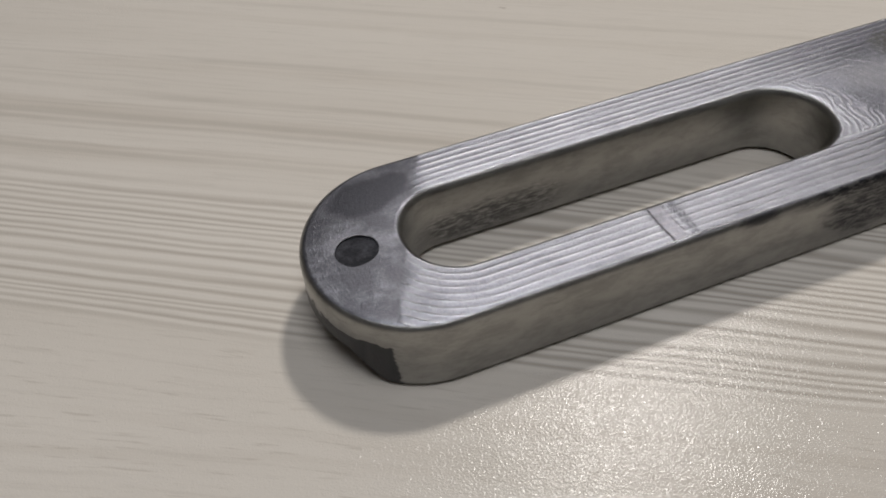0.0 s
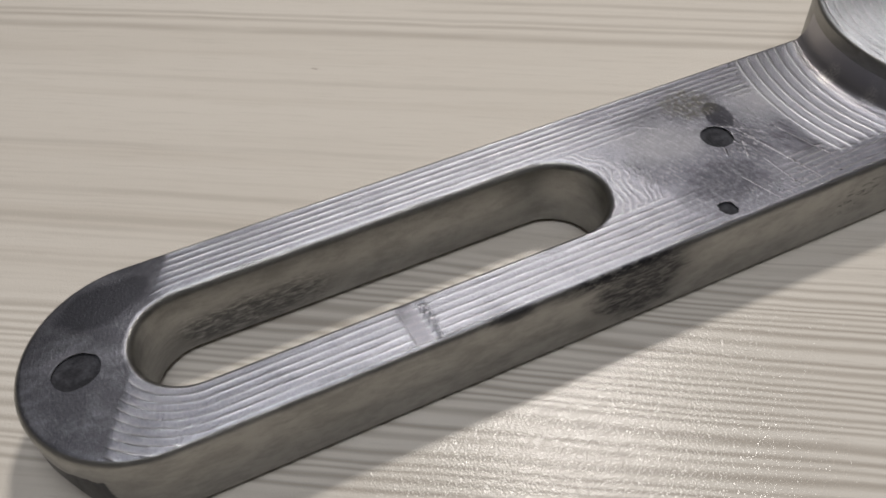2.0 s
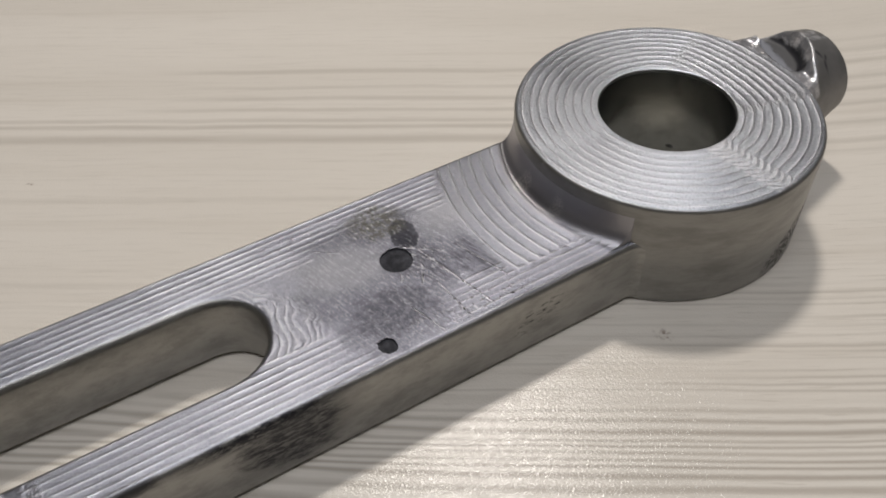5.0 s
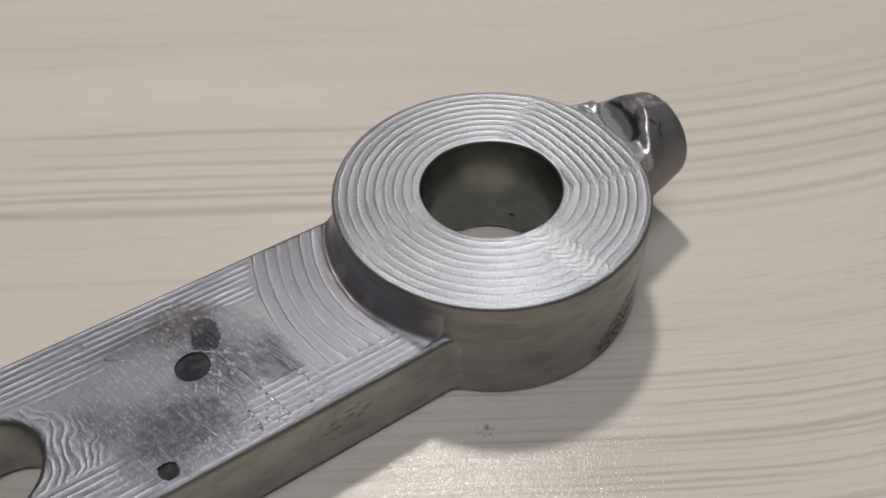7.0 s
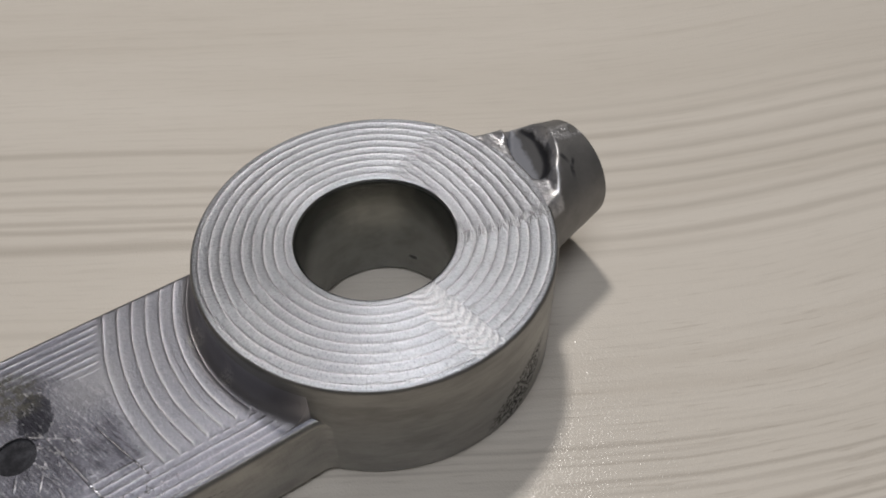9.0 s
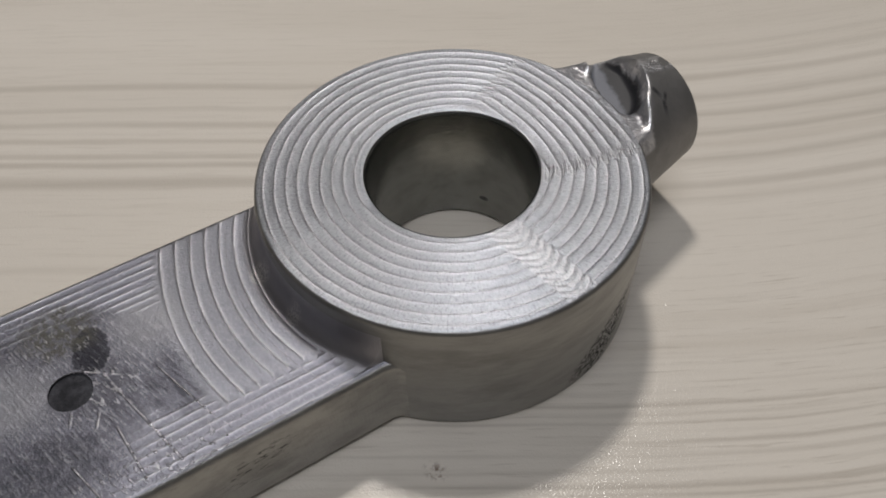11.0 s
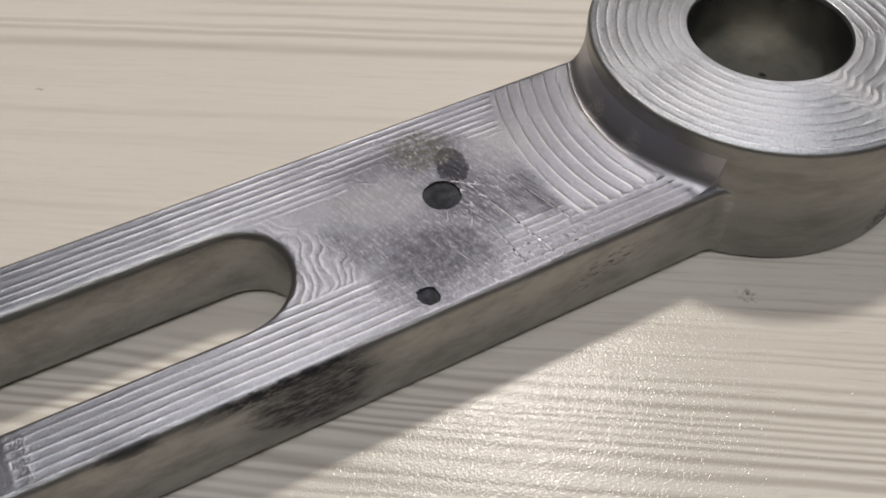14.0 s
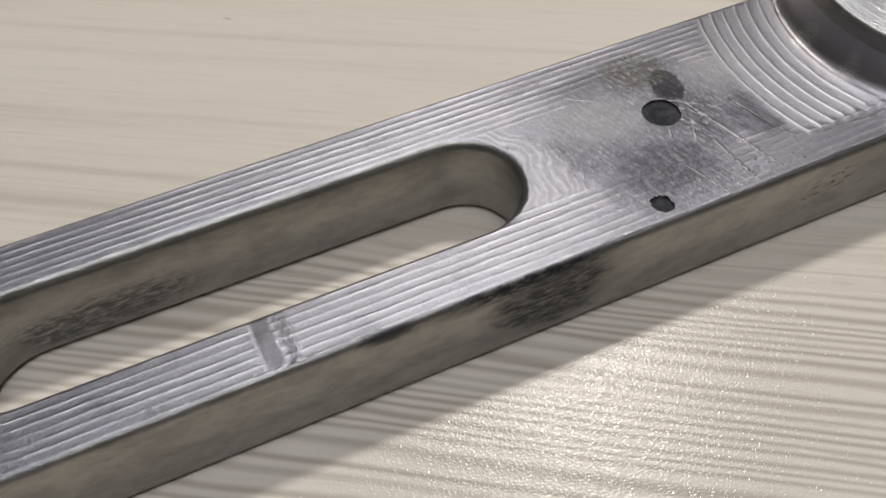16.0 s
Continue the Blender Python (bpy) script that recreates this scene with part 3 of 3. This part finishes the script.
def cast_grey():
    n = Nodes("grey_cast_skin")
    p, x, y, z, nor = n.place()
    a, b = n.noise(p, 1.2, 5.0, 0.6), n.noise(p, 18.0, 3.0)
    rag = n.noise(p, 3.0, 4.0, 0.65)
    col = n.mix(n.ramp(a, 0.35, 0.7), (0.20, 0.195, 0.19), (0.27, 0.262, 0.255))
    r = n.hypot(n.sub(x, 19.927), n.sub(y, 0.099))
    # bare metal along the torn lip, dark skin in the hollow, a run of ink
    hollow = n.mul(n.blob(x, y, 23.85, 0.34, 0.90, 0.36, 72, 0.08, rag, 0.4), n.ramp(z, 2.3, 2.5))
    lip = n.mul(n.blob(x, y, 23.80, 0.28, 1.18, 0.50, 72, 0.14, rag, 0.6), n.ramp(z, 2.45, 2.6))
    lip = n.math("MAXIMUM", lip, n.mul(n.ramp(n.add(r, n.mul(n.sub(rag, 0.5), 0.3)), 3.95, 3.85), n.ramp(z, 2.5, 2.6)))
    lip = n.math("MAXIMUM", lip, n.mul(n.mul(n.ramp(n.add(z, n.mul(n.sub(rag, 0.5), 0.5)), 3.0, 3.08), n.ramp(n.math("ABSOLUTE", n.sub(y, 0.15)), 0.3, 0.15)), n.ramp(rag, 0.42, 0.55)))
    lip = n.mul(n.mul(lip, n.sub(1.0, hollow)), n.ramp(b, 0.22, 0.42))
    col = n.mix(lip, col, n.mix(n.ramp(rag, 0.42, 0.62), (0.36, 0.36, 0.38), (0.66, 0.65, 0.66)))
    col = n.mix(hollow, col, n.mix(n.ramp(n.add(n.sub(x, n.mul(y, 0.32)), n.mul(n.sub(rag, 0.5), 0.25)), 23.68, 23.80), (0.115, 0.120, 0.140), (0.014, 0.014, 0.017)))
    ink = n.math("MAXIMUM", segment(n, x, y, 24.05, -0.36, 24.2, -0.72, 0.07), segment(n, x, y, 24.2, -0.62, 24.08, -0.98, 0.07))
    ink = n.math("MAXIMUM", ink, segment(n, x, y, 24.34, -0.52, 24.1, -0.80, 0.05))
    ink = n.mul(ink, n.ramp(rag, 0.36, 0.48))
    col = n.mix(ink, col, (0.015, 0.015, 0.017))
    rough = n.add(0.50, n.mul(lip, -0.2))
    return n.done(col, rough, n.sub(0.8, n.mul(n.math("MAXIMUM", hollow, ink), 0.7)), n.bump(n.add(n.mul(rag, n.add(0.3, n.mul(lip, 2.0))), n.mul(b, 0.5)), 0.00012))


def plain(name, colour, rough, scale):
    n = Nodes(name)
    p, x, y, z, nor = n.place()
    a = n.noise(p, scale, 4.0)
    return n.done(n.mix(n.mul(a, 0.2), colour, tuple(0.8 * c for c in colour)), rough, 0.0, n.bump(a, 0.001))


TABLE = table_laminate()
ARM_METAL = arm_metal()
BOSS_METAL = boss_metal()
CAST = cast_skin()
CAST_GREY = cast_grey()
PAINT = plain("pale_paint", (0.62, 0.60, 0.58), 0.8, 0.05)
FLOOR = plain("grey_floor", (0.3, 0.29, 0.28), 0.6, 0.05)

# ---------------------------------------------------------------- mesh helpers
def part(name, bm, material, parent=None, label="", smooth=None):
    """Links a bmesh as one mesh object."""
    bmesh.ops.recalc_face_normals(bm, faces=bm.faces[:])
    mesh = bpy.data.meshes.new(name)
    bm.to_mesh(mesh)
    bm.free()
    mesh.materials.append(material)
    if smooth is not None:
        mesh.shade_smooth()
        mesh.set_sharp_from_angle(angle=radians(smooth))
    ob = new(name, mesh)
    ob.parent = parent
    if label:
        tagged(ob, label)
    return ob


def arc(cx, cy, r, a0, a1, n):
    return [(cx + r * math.cos(radians(a0 + (a1 - a0) * i / n)), cy + r * math.sin(radians(a0 + (a1 - a0) * i / n))) for i in range(n + 1)]


def inset(loop, d):
    """The loop (anticlockwise) moved inwards by d, a number or one for each point."""
    n, out = len(loop), []
    for i, (x, y) in enumerate(loop):
        (ax, ay), (bx, by) = loop[i - 1], loop[(i + 1) % n]
        u, v = Vector((x - ax, y - ay)), Vector((bx - x, by - y))
        t = (u.normalized() + v.normalized())
        if t.length < 1e-9:
            t = v
        t.normalize()
        k = d[i] if isinstance(d, list) else d
        out.append((x - t.y * k, y + t.x * k))
    return out


def ring_of(bm, loop, z):
    return [bm.verts.new((x, y, z[i] if isinstance(z, list) else z)) for i, (x, y) in enumerate(loop)]


def bridge(bm, a, b):
    n = len(a)
    for i in range(n):
        bm.faces.new((a[i], a[(i + 1) % n], b[(i + 1) % n], b[i]))


def rims(bm, loops):
    """Edges of closed rings of vertices."""
    out = []
    for ring in loops:
        for i, v in enumerate(ring):
            e = bm.edges.get((v, ring[(i + 1) % len(ring)]))
            out.append(e or bm.edges.new((v, ring[(i + 1) % len(ring)])))
    return out


def fill(bm, loops):
    bmesh.ops.triangle_fill(bm, use_beauty=True, use_dissolve=False, edges=rims(bm, loops))


def edge_profile(z0, z1, b):
    """(height, inset) from the bottom to the top of a wall with rounded edges of radius b."""
    low = [(z0 + b * (1 - math.cos(a)), b * (1 - math.sin(a))) for a in (0, 0.5, 1.05, math.pi / 2)]
    high = [(z1 - b * (1 - math.cos(a)), b * (1 - math.sin(a))) for a in (math.pi / 2, 1.2, 0.85, 0.55, 0.35, 0.17, 0)]
    return low + high


def wall(bm, loop, profile, sign=1):
    """Rings of a wall up along a profile; sign -1 for a hole. Returns the first and the last ring."""
    rings = [ring_of(bm, inset(loop, sign * d), z) for z, d in profile]
    for a, b in zip(rings, rings[1:]):
        bridge(bm, a, b)
    return rings[0], rings[-1]


def block(bm, x0, x1, y0, y1, z0, z1):
    bmesh.ops.create_cube(bm, size=1, matrix=Matrix.LocRotScale(((x0 + x1) / 2, (y0 + y1) / 2, (z0 + z1) / 2), None, (x1 - x0, y1 - y0, z1 - z0)))


def capsule(x0, x1, r, n=20):
    return arc(x1, 0, r, -90, 90, n) + arc(x0, 0, r, 90, 270, n)


def rough_loop(cx, cy, r, n, uneven, seed, rx=1.0, turn=0.0):
    rng = random.Random(seed)
    ph = [(k, rng.uniform(0, 6.28), rng.uniform(0.3, 1) / k ** 0.7) for k in range(2, 13)]
    out = []
    for i in range(n):
        a = 6.2832 * i / n
        q = r * (1 + uneven * sum(w * math.sin(k * a + p) for k, p, w in ph))
        x, y = q * rx * math.cos(a), q * math.sin(a)
        c, s = math.cos(radians(turn)), math.sin(radians(turn))
        out.append((cx + x * c - y * s, cy + x * s + y * c))
    return out


# ---------------------------------------------------------------- the setting
def setting():
    bm = bmesh.new()
    block(bm, -0.75, 0.85, -0.55, 0.75, -0.026, 0.0)
    tagged(part("table_top", bm, TABLE), "pale wood-grain laminate table top with a satin sheen", "table", kind="structure")
    bm = bmesh.new()
    block(bm, -2.2, 2.2, -2.0, 2.2, -0.80, -0.75)
    tagged(part("floor", bm, FLOOR), "plain grey floor under the table", "floor", kind="structure")
    for name, box in (("wall_north", (-2.3, 2.3, 2.2, 2.3, -0.8, 1.9)), ("wall_south", (-2.3, 2.3, -2.1, -2.0, -0.8, 1.9)),
                      ("wall_west", (-2.3, -2.2, -2.0, 2.2, -0.8, 1.9)), ("wall_east", (2.2, 2.3, -2.0, 2.2, -0.8, 1.9))):
        bm = bmesh.new()
        block(bm, *box)
        tagged(part(name, bm, PAINT), "plain pale painted wall", "wall", kind="structure")
    bm = bmesh.new()
    block(bm, -2.3, 2.3, -2.1, 2.3, 1.9, 2.0)
    tagged(part("ceiling", bm, PAINT), "plain white ceiling", "ceiling", kind="structure")


setting()

# ---------------------------------------------------------------- the lever
lever = new("lever_arm")
tagged(lever, "machined cast aluminium lever with slotted arm and bored boss on table", "machine part")


def arm_outline():
    """The round end, the straight sides and the hollow corners against the boss."""
    pts = arc(0, 0, END, 90, 270, 48)
    f = 0.42 * K
    low_y, up_y = -END - f, END + f
    cx = LEN - math.sqrt((BOSS + f) ** 2 - (low_y - OFF) ** 2)
    touch = math.degrees(math.atan2(OFF - low_y, LEN - cx))
    pts += [(x * K, -END) for x in (3, 6, 9, 12, 15)]
    pts += arc(cx, low_y, f, 90, touch, 6)
    pts += [(LEN - 0.4 * BOSS, OFF - 0.75 * BOSS), (LEN - 0.4 * BOSS, OFF + 0.75 * BOSS)]
    cx2 = LEN - math.sqrt((BOSS + f) ** 2 - (up_y - OFF) ** 2)
    touch2 = math.degrees(math.atan2(OFF - up_y, LEN - cx2))
    pts += arc(cx2, up_y, f, touch2, -90, 6)
    pts += [(x * K, END) for x in (15, 12, 9, 6, 3)]
    return pts


PIT_A = rough_loop(-1.19 * K, 0.075 * K, 0.40 * K, 48, 0.03, 3, 1.08, 10)
PIT_B = rough_loop(12.66 * K, 0.06 * K, 0.36 * K, 40, 0.02, 5)
PIT_C = rough_loop(11.45 * K, -1.86 * K, 0.20 * K, 56, 0.12, 17, 0.95)


def build_arm():
    bm = bmesh.new()
    outer = arm_outline()
    b = 0.165 * K
    # the underside of the round end is cut back
    cut = []
    for x, y in outer:
        a = math.degrees(math.atan2(y, x)) % 360
        c = max(0.0, min(1.0, (a - 120) / 40, (236 - a) / 26)) if x < -0.2 * K else 0.0
        cut.append(c * c * (3 - 2 * c))
    levels = [([0.012 * K + 0.10 * K * c for c in cut], [0.11 * K + 0.50 * K * c for c in cut]),
              ([0.05 * K + 0.30 * K * c for c in cut], [0.035 * K + 0.34 * K * c for c in cut]),
              ([0.11 * K + 0.50 * K * c for c in cut], [0.10 * K * c for c in cut]),
              ([0.13 * K + 0.68 * K * c for c in cut], [0.0 for c in cut])]
    levels += edge_profile(0, TOP, b)[4:]
    rings = [ring_of(bm, inset(outer, d), z) for z, d in levels]
    for p, q in zip(rings, rings[1:]):
        bridge(bm, p, q)
    slot = capsule(SLOT0, SLOT1, SLOT)
    low, high = wall(bm, slot, edge_profile(0.012 * K, TOP, 0.18 * K), -1)
    depth = 0.07 * K
    tops, floors = [rings[-1], high], []
    for loop in (PIT_A, PIT_B, PIT_C):
        f0, t0 = wall(bm, loop, [(TOP - depth, 0.05 * K), (TOP - 0.4 * depth, 0.02 * K), (TOP, 0.0)], -1)
        tops.append(t0)
    fill(bm, tops)
    fill(bm, [rings[0], low])
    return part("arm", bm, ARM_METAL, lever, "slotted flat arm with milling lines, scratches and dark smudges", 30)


def build_pits():
    for loop in (PIT_A, PIT_B, PIT_C):
        bm = bmesh.new()
        cx, cy = sum(p[0] for p in loop) / len(loop), sum(p[1] for p in loop) / len(loop)
        rings = [ring_of(bm, [(cx + (x - cx) * s, cy + (y - cy) * s) for x, y in loop], TOP - 0.05 * K - dz * K) for s, dz in ((1.06, 0.0), (0.7, 0.015), (0.35, 0.02))]
        for p, q in zip(rings, rings[1:]):
            bridge(bm, p, q)
        bm.faces.new(rings[-1])
        part("cast_spot", bm, CAST, lever, "dark unmachined cast skin left in a shallow hollow", 60)


def build_boss():
    bm = bmesh.new()
    loop = arc(LEN, OFF, BOSS, 0, 360, 144)[:-1]
    low, high = wall(bm, loop, edge_profile(0, HIGH, 0.10 * K))
    hole = arc(LEN, OFF, BORE, 0, 360, 96)[:-1]
    low2, high2 = wall(bm, hole, edge_profile(0, HIGH, 0.11 * K), -1)
    fill(bm, [high, high2])
    fill(bm, [low, low2])
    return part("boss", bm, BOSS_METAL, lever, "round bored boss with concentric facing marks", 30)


def build_cove():
    """The hollow that joins the arm's top to the boss."""
    bm = bmesh.new()
    prof = [(3.52, 2.70), (3.55, 2.45), (3.56, 2.28), (3.60, 2.12), (3.66, 1.98), (3.75, 1.88), (3.86, 1.825), (4.02, 1.808), (4.25, 1.803), (4.3, 1.76)]
    rows = []
    for r, z in prof:
        r *= K
        a0 = math.asin(min(1, (END - 0.15 * K - OFF) / r))
        a1 = math.asin(min(1, (END - 0.15 * K + OFF) / r))
        row = []
        for i in range(41):
            a = math.pi - a0 + (a0 + a1) * i / 40
            row.append(bm.verts.new((LEN + r * math.cos(a), OFF + r * math.sin(a), z * K)))
        rows.append(row)
    for p, q in zip(rows, rows[1:]):
        for i in range(40):
            bm.faces.new((p[i], p[i + 1], q[i + 1], q[i]))
    for side in (0, 40):
        ends = [row[side] for row in rows]
        base = [bm.verts.new((v.co.x, v.co.y, 1.7 * K)) for v in ends]
        for i in range(len(ends) - 1):
            bm.faces.new((ends[i], ends[i + 1], base[i + 1], base[i]))
    return part("cove", bm, ARM_METAL, lever, "polished hollow fillet between arm and boss", 35)


def build_stub():
    """The tapered stub on the far side, faced off where the cutter passed and hollow in its top."""
    bm = bmesh.new()
    n, zc = 144, 1.95
    rings = []
    for k in range(58):
        d = 2.6 + 2.38 * min(k, 50) / 50
        r = 1.62 - 0.238 * max(0.0, d - 3.0)
        if k > 50:
            q = (k - 50) / 7
            d += 0.11 * math.sin(q * math.pi / 2)
            r -= 0.13 * (1 - math.cos(q * math.pi / 2))
        ring = []
        for i in range(n):
            a = 6.28318 * i / n
            x, y, z = LEN / K + d, OFF / K + r * math.cos(a), zc + r * math.sin(a)
            w = noise.noise((x * 2.2, y * 2.2, z * 2.2))
            z += 0.02 * w
            if z > 2.5:
                c, s = math.cos(radians(72)), math.sin(radians(72))
                u, v = x - 23.85, y - 0.34
                e = math.hypot((u * c + v * s) / 0.95, (v * c - u * s) / 0.40) + 0.10 * w
                f = max(0.0, min(1.0, (1.2 - e) / 0.45))
                f = f * f * (3 - 2 * f)
                z += (min(z, 2.66 + 0.25 * (u * s - v * c)) - z) * f
                g = math.hypot(d, y - OFF / K) + 0.05 * w
                h = max(0.0, min(1.0, (3.92 - g) / 0.16))
                z += (min(z, 2.845) - z) * h
            ring.append(bm.verts.new((x * K, y * K, z * K)))
        rings.append(ring)
    for p, q in zip(rings, rings[1:]):
        bridge(bm, p, q)
    bm.faces.new(rings[0])
    bm.faces.new(rings[-1])
    return part("stub", bm, CAST_GREY, lever, "tapered as-cast stub with a torn hollow in its top", 50)


build_arm()
build_pits()
build_boss()
build_cove()
build_stub()
